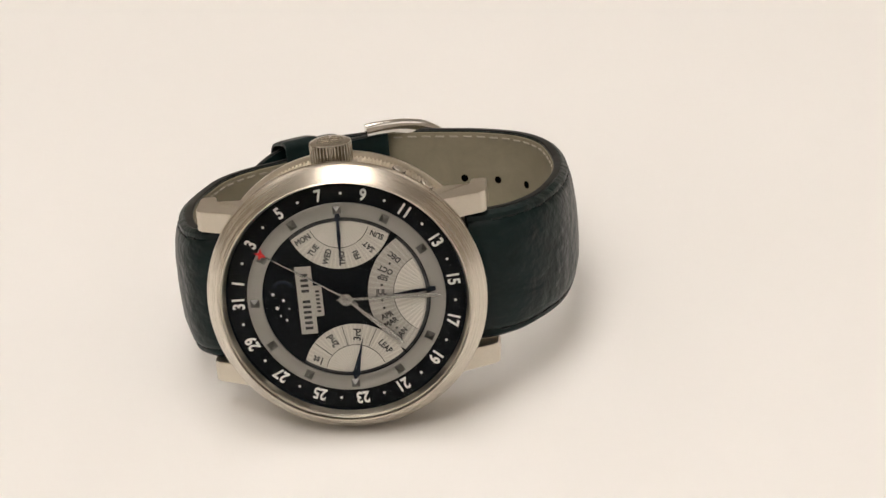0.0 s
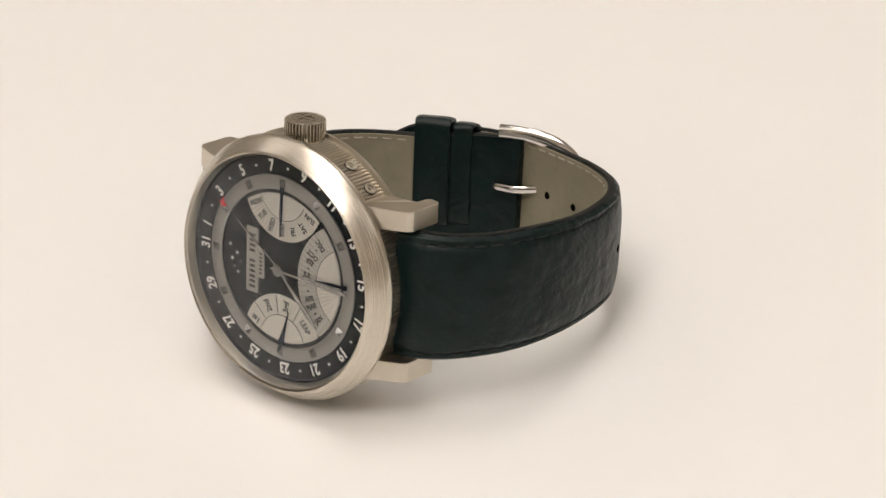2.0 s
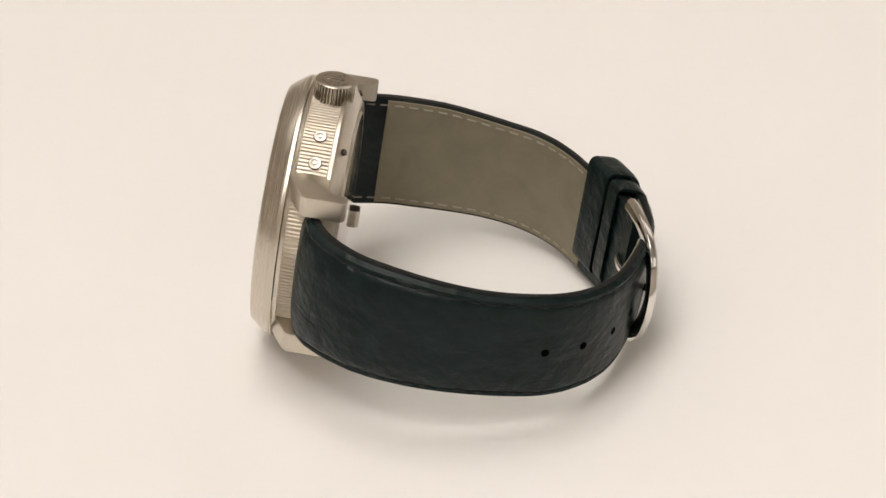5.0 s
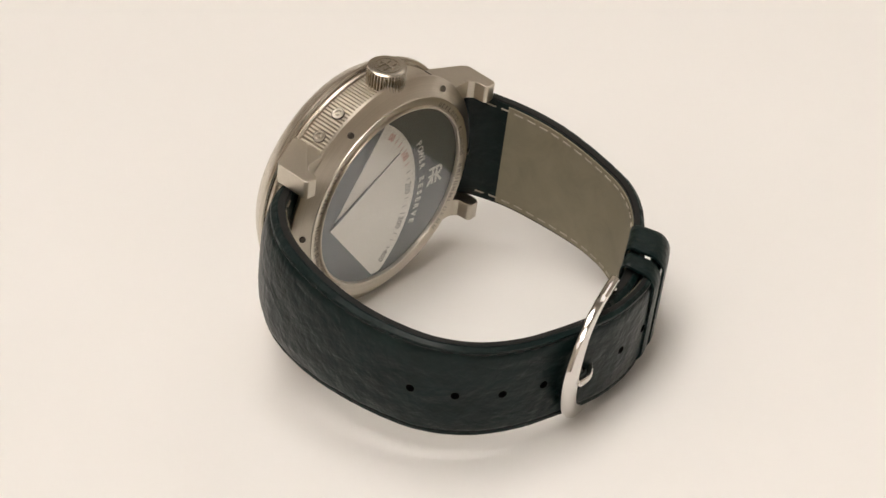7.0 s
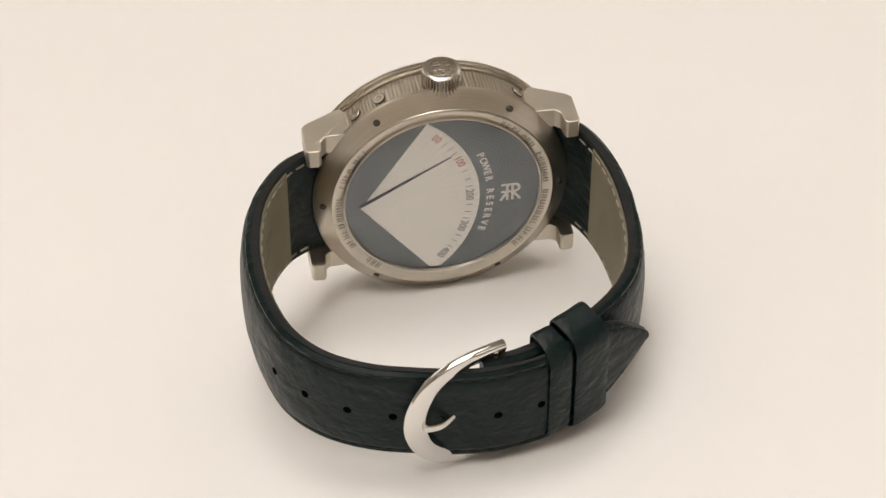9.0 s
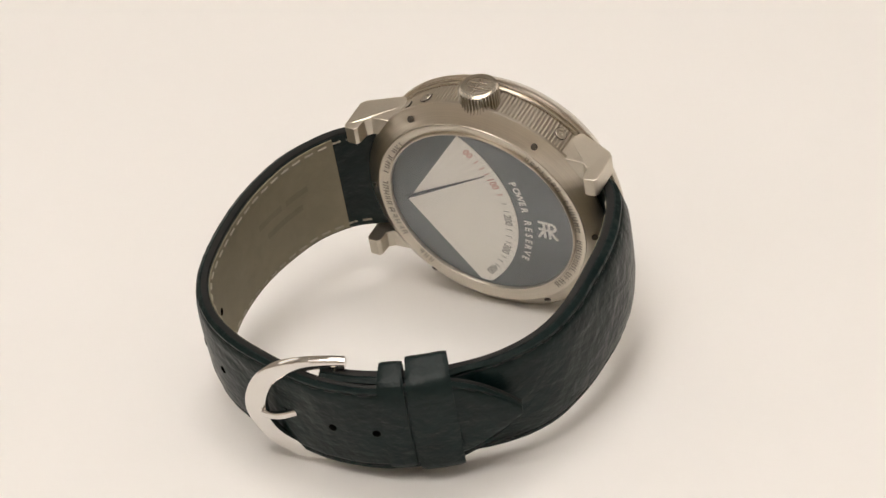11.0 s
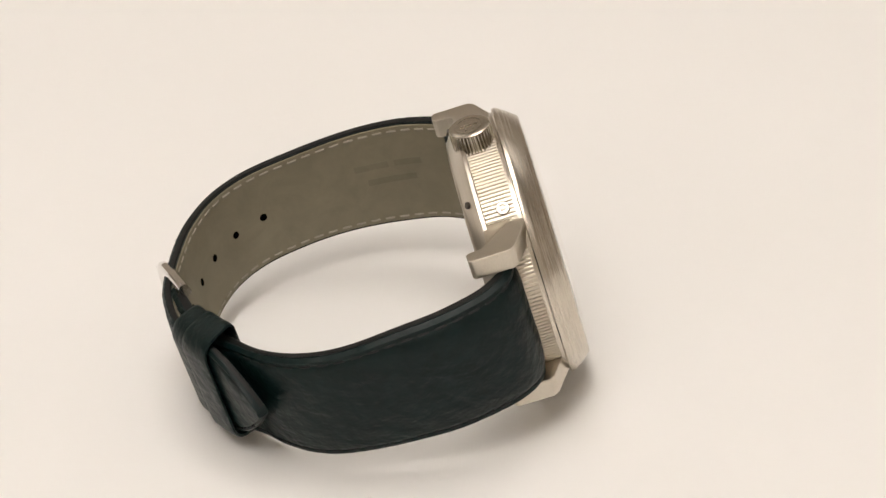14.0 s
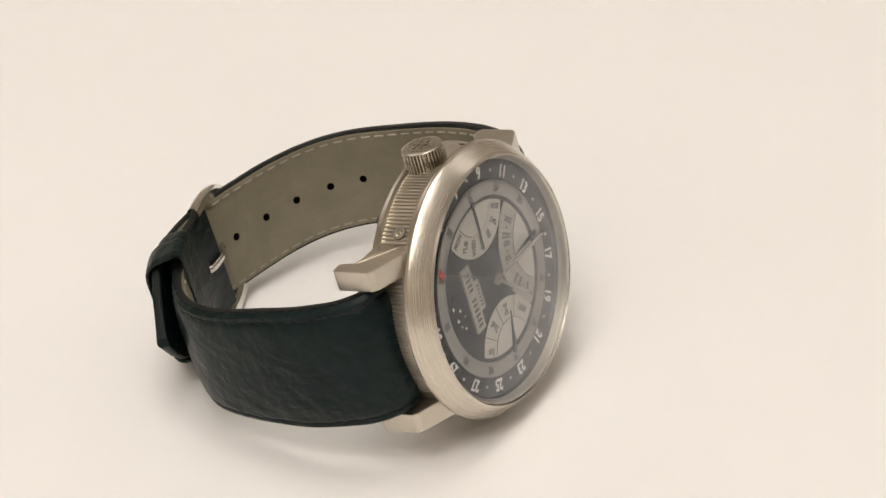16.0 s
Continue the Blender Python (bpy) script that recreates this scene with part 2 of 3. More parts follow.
def lettering(text, size, thick=0.03, squeeze=1.0, bold=0.03):
    """Letters as a bmesh, centred, lying in the xy plane, size in millimetres."""
    cu = bpy.data.curves.new("letters", "FONT")
    cu.body, cu.size, cu.align_x, cu.align_y, cu.extrude = text, size * MM, "CENTER", "CENTER", thick * MM
    cu.resolution_u = 3
    cu.offset = bold * size * MM
    ob = bpy.data.objects.new("letters", cu)
    scene.collection.objects.link(ob)
    bpy.context.view_layer.update()
    me = bpy.data.meshes.new_from_object(ob.evaluated_get(bpy.context.evaluated_depsgraph_get()))
    bpy.data.objects.remove(ob)
    bm = bmesh.new()
    bm.from_mesh(me)
    bpy.data.meshes.remove(me)
    if bm.verts:
        mid = (min(v.co.x for v in bm.verts) + max(v.co.x for v in bm.verts)) / 2
        low = (min(v.co.y for v in bm.verts) + max(v.co.y for v in bm.verts)) / 2
        for v in bm.verts:
            v.co.x, v.co.y = (v.co.x - mid) * squeeze, v.co.y - low
    return bm


# ---- the unseen room round the table, added to bounce light and be reflected ----
def box(name, x0, x1, y0, y1, z0, z1, mat, label, category):
    verts = [(x, y, z) for x in (x0, x1) for y in (y0, y1) for z in (z0, z1)]
    faces = [(0, 1, 3, 2), (4, 6, 7, 5), (0, 4, 5, 1), (2, 3, 7, 6), (0, 2, 6, 4), (1, 5, 7, 3)]
    ob = part(name, mesh_from([(x * 1000, y * 1000, z * 1000) for x, y, z in verts], faces), mat, smooth=False)
    return tagged(ob, label, category, kind="structure")


def room():
    box("floor", -2.2, 2.2, -2.2, 2.2, -0.95, -0.75, FLOOR_GREY, "plain grey unseen floor below the table, added to close the room", "floor")
    box("ceiling", -2.2, 2.2, -2.2, 2.2, 1.75, 1.85, WALL_PAINT, "plain off-white unseen ceiling, added to bounce light", "ceiling")
    box("wall_north", -2.2, 2.2, 2.0, 2.2, -0.75, 1.75, WALL_TAN, "plain tan unseen wall, added to bounce light", "wall")
    box("wall_south", -2.2, 2.2, -2.2, -2.0, -0.75, 1.75, WALL_TAN, "plain tan unseen wall, added to bounce light", "wall")
    box("wall_east", 2.0, 2.2, -2.0, 2.0, -0.75, 1.75, WALL_TAN, "plain tan unseen wall, added to bounce light", "wall")
    box("wall_west", -2.2, -2.0, -2.0, 2.0, -0.75, 1.75, WALL_TAN, "plain tan unseen wall, added to bounce light", "wall")
    # the block below the top is added, so that the slab reaches the floor
    ob = part("table_top", prism([(-900, -700), (900, -700), (900, 1000), (-900, 1000)], -750, 0, 2.0), BOARD)
    tagged(ob, "smooth matt white table top, bare and seamless, on an assumed solid base", "table top", kind="structure")


def ceiling_lamp(x, y, sx, sy, strength):
    m, nt, p = material("glowing_diffuser")
    p.inputs["Base Color"].default_value = (0.8, 0.8, 0.8, 1)
    p.inputs["Emission Color"].default_value = (*LAMP_COLOR, 1)
    p.inputs["Emission Strength"].default_value = strength
    lamp = new("unseen_ceiling_light")
    lamp.location = (x, y, 1.75)
    tagged(lamp, "assumed flat white ceiling light panel, out of view, with a glowing diffuser", "ceiling light", "ceiling lights of the room")
    a, b = sx * 500, sy * 500
    part("diffuser", prism([(-a, -b), (a, -b), (a, b), (-a, b)], -22, -4), m, lamp, smooth=False)
    rim = [prism([(-a - 20, s * b - 10 + s * 12), (a + 20, s * b - 10 + s * 12), (a + 20, s * b + 10 + s * 12), (-a - 20, s * b + 10 + s * 12)], -30, -1) for s in (-1, 1)]
    rim += [prism([(s * a - 10 + s * 12, -b), (s * a + 10 + s * 12, -b), (s * a + 10 + s * 12, b), (s * a - 10 + s * 12, b)], -30, -1) for s in (-1, 1)]
    part("frame", joined(rim), DIAL_WHITE, lamp)


room()
# two unseen panels, placed to suit the highlight overhead and the shadows' direction
ceiling_lamp(0.0, 0.2, 0.8, 0.8, LAMP_STRENGTH * 0.50)
ceiling_lamp(-0.35, -0.85, 0.8, 0.8, LAMP_STRENGTH * 0.80)
# four weak unseen corner panels, added only as soft fill light
for lx, ly in ((1.3, 1.3), (-1.3, 1.3), (1.3, -1.3), (-1.3, -1.3)):
    ceiling_lamp(lx, ly, 1.0, 1.0, LAMP_STRENGTH * 0.11)


# ---- the wristwatch: x from 12 to 6 o'clock, y to the crown, z out of the dial ----
watch = new("wristwatch")
tagged(watch, "steel calendar wristwatch with black leather strap, lying on its side", "wristwatch")
SEAT = Matrix(((-0.991965, 0.056672, -0.113111, 0.005079), (-0.122331, -0.201652, 0.971788, 0.019937), (0.032264, 0.977816, 0.206964, 0.021039), (0, 0, 0, 1)))


SHIFT = at(0, -0.2, 0)


def case():
    body = part("case", turned(lathe([(16.6, -2.2), (18.9, -2.2), (18.9, -7.2), (16.6, -7.2)], 160), SHIFT), STEEL_TURNED, watch, "brushed steel case")
    # fluted flank
    teeth, sub = 204, 6
    wave = [0.0, 0.0, 0.06, 0.42, 0.42, 0.06]
    part("fluted_band", turned(lathe([(18.6, -2.3), (19.15, -2.3), (19.15, -6.9), (18.6, -6.9)], teeth * sub, True,
         lambda k, r, i: r - (wave[k % sub] if r > 19 else 0)), SHIFT), STEEL_BRUSHED, body, "finely fluted steel flank")
    # bezel: domed, with a thin step below it
    prof = [(17.72, -0.6), (17.72, 1.75), (17.76, 1.83), (17.84, 1.85), (17.94, 1.79), (18.25, 1.42), (18.65, 0.92), (19.25, 0.14), (19.7, -0.5), (19.9, -0.84), (19.98, -1.1), (19.98, -1.5), (19.85, -1.64), (19.5, -1.68), (19.45, -2.2), (18.4, -2.2)]
    part("bezel", turned(lathe(prof, 192), SHIFT), STEEL_BEZEL, watch, "wide satin conical steel bezel")
    # back: chamfer, screwed rim, window
    part("case_back", turned(lathe([(15.3, -8.9), (16.9, -9.35), (17.15, -9.3), (17.2, -9.15), (19.35, -7.75), (19.75, -7.35), (19.75, -6.85), (19.4, -6.7), (15.3, -6.7)], 160), SHIFT), STEEL_TURNED, watch, "brushed steel case back")
    part("back_ring", lathe([(15.0, -9.0), (15.1, -9.42), (15.3, -9.5), (15.42, -9.42), (15.5, -9.2), (15.45, -8.8)], 128), STEEL_TURNED, watch, "satin ring round the back window")
    for a in (1, 57.5, 124, 181, 241, 304.5):
        c = turned(capped([(0.02, 0.30), (0.42, 0.30), (0.5, 0.22), (0.5, -0.3), (0.02, -0.3)], 20), at(0, 0, 0))
        tilt = Matrix.Rotation(radians(a), 4, "Z") @ at(18.3, 0, -8.45, 0, 180 - 33, 0)
        part("screw", turned(c, tilt), STEEL_DARK, watch, "small dark case back screw")
    # flank: three round correctors with a cross recess
    for a, z in ((62.3, -4.7), (49.0, -4.7), (130.5, -3.9)):
        push = capped([(0.02, 0.4), (0.24, 0.4), (0.28, 0.12), (0.5, 0.12), (0.54, 0.4), (0.86, 0.42), (0.92, 0.36), (0.92, 0.0), (0.02, 0.0)], 32)
        m = Matrix.Rotation(radians(a), 4, "Z") @ at(18.8, 0, z, 0, 90, 0)
        p = part("corrector", turned(push, m), STEEL_SCREW, watch, "round steel corrector button")
        part("seat_ring", turned(lathe([(0.92, 0.1), (1.0, 0.1), (1.0, 0.33), (0.92, 0.33)], 28), m), STEEL_DARK, p)
    # lugs
    prof = [(12.2, -1.9), (14.6, -1.35), (20.0, -3.9), (20.65, -4.7), (20.65, -10.0), (20.3, -10.5), (18.8, -10.6), (18.4, -10.1), (18.2, -8.3), (17.4, -7.6), (12.2, -7.4)]
    for sx in (-1, 1):
        for sy in (-1, 1):
            y0, y1 = 9.95, 13.15
            n = len(prof)
            verts = [(sx * x, sy * y0, z) for x, z in prof] + [(sx * x, sy * (y1 if x < 17.5 else y1 - 0.15), z) for x, z in prof]
            faces = [tuple(range(n)), tuple(range(n, 2 * n))[::-1]] + [(i, (i + 1) % n, n + (i + 1) % n, n + i) for i in range(n)]
            bm = mesh_from(verts, faces)
            bmesh.ops.recalc_face_normals(bm, faces=bm.faces)
            bmesh.ops.bevel(bm, geom=[e for e in bm.edges if e.calc_face_angle(0) > 0.3], offset=0.17 * MM, segments=2, affect="EDGES", profile=0.6)
            part("lug", bm, STEEL_BRUSHED, watch, "angular hooked steel lug", smooth=False)


def crown():
    prof = [(0.02, 0.0), (2.0, 0.0), (2.0, 0.75), (2.6, 0.85), (2.92, 1.05), (3.02, 1.3), (3.02, 3.95), (2.93, 4.18), (2.65, 4.34), (2.3, 4.38), (1.5, 4.42), (0.02, 4.44)]
    place = at(-0.5, 17.4, -5.2, -90, 0, 0)
    teeth = 36
    ob = part("crown", turned(capped(prof, teeth * 4, lambda k, r, i: r - (0.55 if i in (5, 6) and k % 4 in (0, 1) else 0)), place), STEEL_CROWN, watch, "knurled steel winding crown")
    # raised emblem on the crown's face, as plain bars
    bars = [prism([(-1.3, y - 0.12), (1.3, y - 0.12), (1.3, y + 0.12), (-1.3, y + 0.12)], 4.3, 4.58, 0.03) for y in (-0.55, 0.55)]
    bars.append(prism([(-0.14, -1.3), (0.14, -1.3), (0.14, 1.3), (-0.14, 1.3)], 4.3, 4.62, 0.03))
    bars.append(lathe([(1.8, 4.3), (1.98, 4.3), (1.98, 4.46), (1.8, 4.48)], 40))
    part("emblem", turned(joined(bars), place), STEEL_CROWN, ob, "raised emblem on the crown")


def lens(px, py, pr, rclip, n=30):
    """Outline of the part of a circle (px, py, pr) that lies within the dial circle of radius rclip."""
    d = math.hypot(px, py)
    base = math.degrees(math.atan2(py, px))
    a = (d * d + rclip * rclip - pr * pr) / (2 * d)
    half = math.degrees(math.acos(a / rclip))
    b = math.degrees(math.atan2(math.sqrt(max(0, rclip * rclip - a * a)), d - a))
    outer = arc(0, 0, rclip, base + half, base - half, n)
    inner = arc(px, py, pr, base + 180 + b, base + 180 - b, n)
    return outer, inner


def word_on(dial, text, r, ang, size, mat, name, z, inward, cx, cy, squeeze=0.9):
    """Letters that run along the radius from a pivot, towards it or away from it."""
    m = Matrix.Rotation(radians(ang), 4, "Z") @ at(r, 0, z, 0, 0, 180 if inward else 0)
    return part(name, turned(lettering(text, size, 0.02, squeeze), at(cx, cy, 0) @ m), mat, dial, smooth=False)


def numeral_on(dial, text, r, ang, size, mat, name, z=0.1, top_out=True, cx=0.0, cy=0.0, squeeze=1.0, label=""):
    """Letters at radius r and angle ang about (cx, cy), their tops turned out or in."""
    m = Matrix.Rotation(radians(ang), 4, "Z") @ at(r, 0, z, 0, 0, -90 if top_out else 90)
    return part(name, turned(lettering(text, size, 0.02, squeeze), at(cx, cy, 0) @ m), mat, dial, label, smooth=False)


def hand(dial, name, x0, y0, x1, y1, shape, mat, z, label):
    """A flat hand from a pivot to its tip; shape: (share of its length, half width)."""
    length = math.hypot(x1 - x0, y1 - y0)
    left = [(length * f, w) for f, w in shape]
    right = [(length * f, -w) for f, w in reversed(shape)]
    bm = prism(left + right, 0, 0.14)
    return part(name, turned(bm, at(x0, y0, z, 0, 0, math.degrees(math.atan2(y1 - y0, x1 - x0)))), mat, dial, label)


def dial():
    d = part("dial", capped([(0.02, 0.0), (17.4, 0.0), (17.4, -0.5), (0.02, -0.5)], 128), DIAL_BLACK, watch, "black lacquered calendar dial")
    d.location = (0, 0, -0.35 * MM)
    part("flange", lathe([(17.2, -0.35), (16.95, -0.33), (17.05, 0.1), (17.1, 0.3), (17.45, 0.3), (17.45, -0.5)], 128), DIAL_BLACK, watch, "black inner flange of the dial")
    part("flange_rim", lathe([(17.08, 0.3), (17.72, 0.3), (17.72, 1.6), (17.5, 1.5)], 128), STEEL_BRUSHED, watch, "thin polished rim under the crystal")
    part("hour_ring", lathe([(11.95, 0.0), (14.1, 0.0), (14.1, 0.22), (14.0, 0.28), (12.05, 0.28), (11.95, 0.22)], 128), RING_SILVER, d, "satin silver hour ring")
    step = 360 / 31
    for k in range(1, 32):
        ang = 180 - (k * step - 0.1)
        if k % 2:
            numeral_on(d, str(k), 15.45, ang, 2.4, DIAL_WHITE, "numeral", 0.05, True, squeeze=0.82)
        else:
            x, y = 15.45 * math.cos(radians(ang)), 15.45 * math.sin(radians(ang))
            part("date_dot", turned(capped([(0.01, 0.0), (0.2, 0.0), (0.2, 0.06), (0.01, 0.06)], 12), at(x, y, 0)), DIAL_WHITE, d)
    # applied pyramid hour marks
    for k in range(12):
        if k == 3:
            continue
        a = 90 - 30 * k
        pyr = mesh_from([(-0.65, -0.6, 0), (0.65, -0.6, 0), (0.65, 0.6, 0), (-0.65, 0.6, 0), (0, 0, 0.6)], [(3, 2, 1, 0), (0, 1, 4), (1, 2, 4), (2, 3, 4), (3, 0, 4)])
        part("hour_mark", turned(pyr, Matrix.Rotation(radians(a), 4, "Z") @ at(13.05, 0, 0.27)), STEEL_MARK, d, smooth=False)
    # three silver scales: weekday, month, leap year
    for name, px, py, pr, inner_r, label in (("weekday_scale", 0.0, 11.8, 7.5, 4.3, "silver weekday scale"), ("month_scale", 13.0, -0.2, 9.9, 6.2, "silver month scale"), ("leap_year_scale", 0.3, -11.6, 7.5, 4.3, "silver leap year scale")):
        outer, inner = lens(px, py, pr, 11.35)
        sc = part(name, prism(outer + inner[1:-1], 0.0, 0.12), guilloche(name + "_plate", (px, py), 72, (0.46, 0.435, 0.40) if name == "month_scale" else (0.60, 0.57, 0.52)), d, label)
        outer, inner = lens(px, py, inner_r, 11.1)
        part("inner_field", prism(outer + inner[1:-1], 0.12, 0.17), guilloche(name + "_field", (px, py), 60, (0.66, 0.63, 0.58)), sc, "finely rayed inner field")
        b0 = math.degrees(math.atan2(inner[0][1] - py, inner[0][0] - px)) % 360
        b1 = math.degrees(math.atan2(inner[-1][1] - py, inner[-1][0] - px)) % 360
        lo, hi = min(b0, b1), max(b0, b1)
        part("arc_line", band(inner_r, inner_r + 0.09, 0.1, 0.175, lo, hi, px, py), PRINT_BLACK, sc)
        outer, inner = lens(px, py, pr, 11.8)
        base = math.degrees(math.atan2(py, px))
        half = math.degrees(math.atan2(outer[0][1], outer[0][0])) - base
        # black strip paints the shadow between the scale and the hour ring
        part("painted_shadow_gap", band(11.36, 11.75, 0.0, 0.06, base - abs(half) - 1, base + abs(half) + 1), PRINT_BLACK, sc)
    for i, t in enumerate(("MON", "TUE", "WED", "THU", "FRI", "SAT", "SUN")):
        word_on(d, t, 5.95, 208 + i * 20.6, 1.15, PRINT_BLACK, "weekday_name", 0.15, True, 0.0, 11.8)
    for i, t in enumerate(("JAN", "", "MAR", "APR", "", "", "JUL", "", "SEP", "OCT", "", "DEC")):
        a = 226 - i * 8.3
        if t:
            word_on(d, t, 8.05, a, 1.12, PRINT_BLACK, "month_name", 0.15, a > 175, 13.0, -0.2)
        else:
            x, y = 13.0 + 8.0 * math.cos(radians(a)), -0.2 + 8.0 * math.sin(radians(a))
            part("month_dot", turned(capped([(0.01, 0.1), (0.18, 0.1), (0.18, 0.16), (0.01, 0.16)], 12), at(x, y, 0)), PRINT_BLACK, d)
    for i, t in enumerate(("1st", "2nd", "3rd", "LEAP")):
        if t == "LEAP":
            numeral_on(d, t, 5.9, 40, 1.3, PRINT_BLACK, "leap_year_word", 0.15, True, 0.3, -11.6, 0.8)
        else:
            word_on(d, t, 5.9, 156 - i * 36, 1.45, PRINT_BLACK, "leap_year_word", 0.15, False, 0.3, -11.6)
    for a in (138, 101, 62):
        m = Matrix.Rotation(radians(a), 4, "Z")
        part("divider", turned(prism([(4.4, -0.05), (7.4, -0.05), (7.4, 0.05), (4.4, 0.05)], 0.12, 0.15), at(0.3, -11.6, 0) @ m), PRINT_BLACK, d)
    # maker's plaque, its writing as plain bars
    plaque = part("plaque", prism([(-6.9, -5.1), (-4.6, -5.1), (-4.6, -2.5), (-3.4, -2.5), (-3.4, 2.0), (-4.6, 2.0), (-4.6, 5.0), (-6.9, 5.0)], 0.0, 0.3, 0.04), PLATE, d, "stepped silver plaque")
    for k in range(11):
        if k == 6:
            continue
        y = -4.4 + 0.8 * k
        part("writing_bar", prism([(-6.25, y), (-5.15, y), (-5.15, y + 0.4), (-6.25, y + 0.4)], 0.3, 0.325), PRINT_BLACK, plaque)
    for k in range(6):
        y = -1.9 + 0.6 * k
        part("writing_bar", prism([(-4.3, y), (-3.75, y), (-3.75, y + 0.3), (-4.3, y + 0.3)], 0.3, 0.325), PRINT_BLACK, plaque)
    # moon phase aperture: a crescent rim with small stars
    part("moon_window", prism(arc(-8.9, 1.6, 1.5, 20, 160, 16) + arc(-8.9, 1.2, 1.5, 150, 30, 16), 0.0, 0.12), HAND_BLUE, d, "blued moon phase window edge")
    for x, y, s in ((-10.4, 1.1, 0.32), (-9.0, 0.1, 0.3), (-10.0, -1.0, 0.36), (-8.8, -2.9, 0.25), (-9.6, -2.2, 0.16), (-8.3, -1.2, 0.16)):
        star = [(x + (s if k % 2 == 0 else s * 0.42) * math.cos(math.pi * k / 5), y + (s if k % 2 == 0 else s * 0.42) * math.sin(math.pi * k / 5)) for k in range(10)]
        part("star", prism(star, 0.0, 0.06), DIAL_WHITE, d)
    # hands
    lance = [(-0.12, 0.10), (0.0, 0.28), (0.06, 0.16), (0.55, 0.34), (0.78, 0.42), (0.84, 0.28), (0.9, 0.34), (1.0, 0.02)]
    hand(d, "weekday_hand", 0.0, 11.9, -0.25, 4.9, [(-0.1, 0.3), (0.0, 0.42), (0.08, 0.2), (0.4, 0.26), (1.0, 0.03)], HAND_BLUE, 0.35, "blued weekday hand")
    hand(d, "month_hand", 12.1, 0.5, 6.6, 0.1, [(-0.12, 0.3), (0.0, 0.42), (0.1, 0.2), (0.4, 0.26), (1.0, 0.03)], HAND_BLUE, 0.3, "blued month hand")
    hand(d, "leap_year_hand", 0.25, -11.6, 1.7, -6.3, [(-0.14, 0.1), (0.0, 0.62), (0.12, 0.45), (0.5, 0.22), (1.0, 0.03)], HAND_BLUE, 0.35, "blued leap year hand")
    hand(d, "date_hand", 0, 0, -11.0, 7.15, [(-0.15, 0.1), (0.0, 0.14), (1.0, 0.06)], STEEL_HAND, 0.55, "thin steel date hand")
    tip = [(-0.85, 0.0), (-0.28, 0.28), (-0.1, 0.85), (0.2, 0.3), (0.85, 0.25), (0.35, -0.1), (0.5, -0.8), (0.0, -0.35)]
    part("red_tip", turned(prism(tip, 0.0, 0.12), at(-11.35, 7.4, 0.6, 0, 0, 147)), HAND_RED, d, "red arrow tip of the date hand")
    hand(d, "hour_hand", 0, 0, 7.6, -7.2, lance, STEEL_HAND, 0.75, "polished steel hour hand")
    hand(d, "minute_hand", 0, 0, 13.5, -0.15, [(-0.1, 0.10), (0.0, 0.26), (0.05, 0.16), (0.6, 0.26), (0.84, 0.4), (0.88, 0.28), (0.92, 0.34), (1.0, 0.02)], STEEL_HAND, 1.0, "polished steel minute hand")
    part("hand_hub", capped([(0.02, 0.5), (0.85, 0.5), (0.92, 0.7), (0.92, 1.2), (0.6, 1.35), (0.3, 1.3), (0.25, 1.5), (0.02, 1.52)], 32), STEEL_HAND, d, "polished hub of the hands")
    # domed crystal
    prof = [(0.02, 2.75), (6, 2.7), (11, 2.52), (15, 2.24), (16.7, 2.06), (17.3, 1.96), (17.62, 1.8), (17.66, 1.2), (16.5, 1.3), (11, 1.5), (6, 1.62), (0.02, 1.65)]
    glass = part("crystal", capped(prof, 128), GLASS, watch, "clear domed watch crystal")
    glass.visible_shadow = False


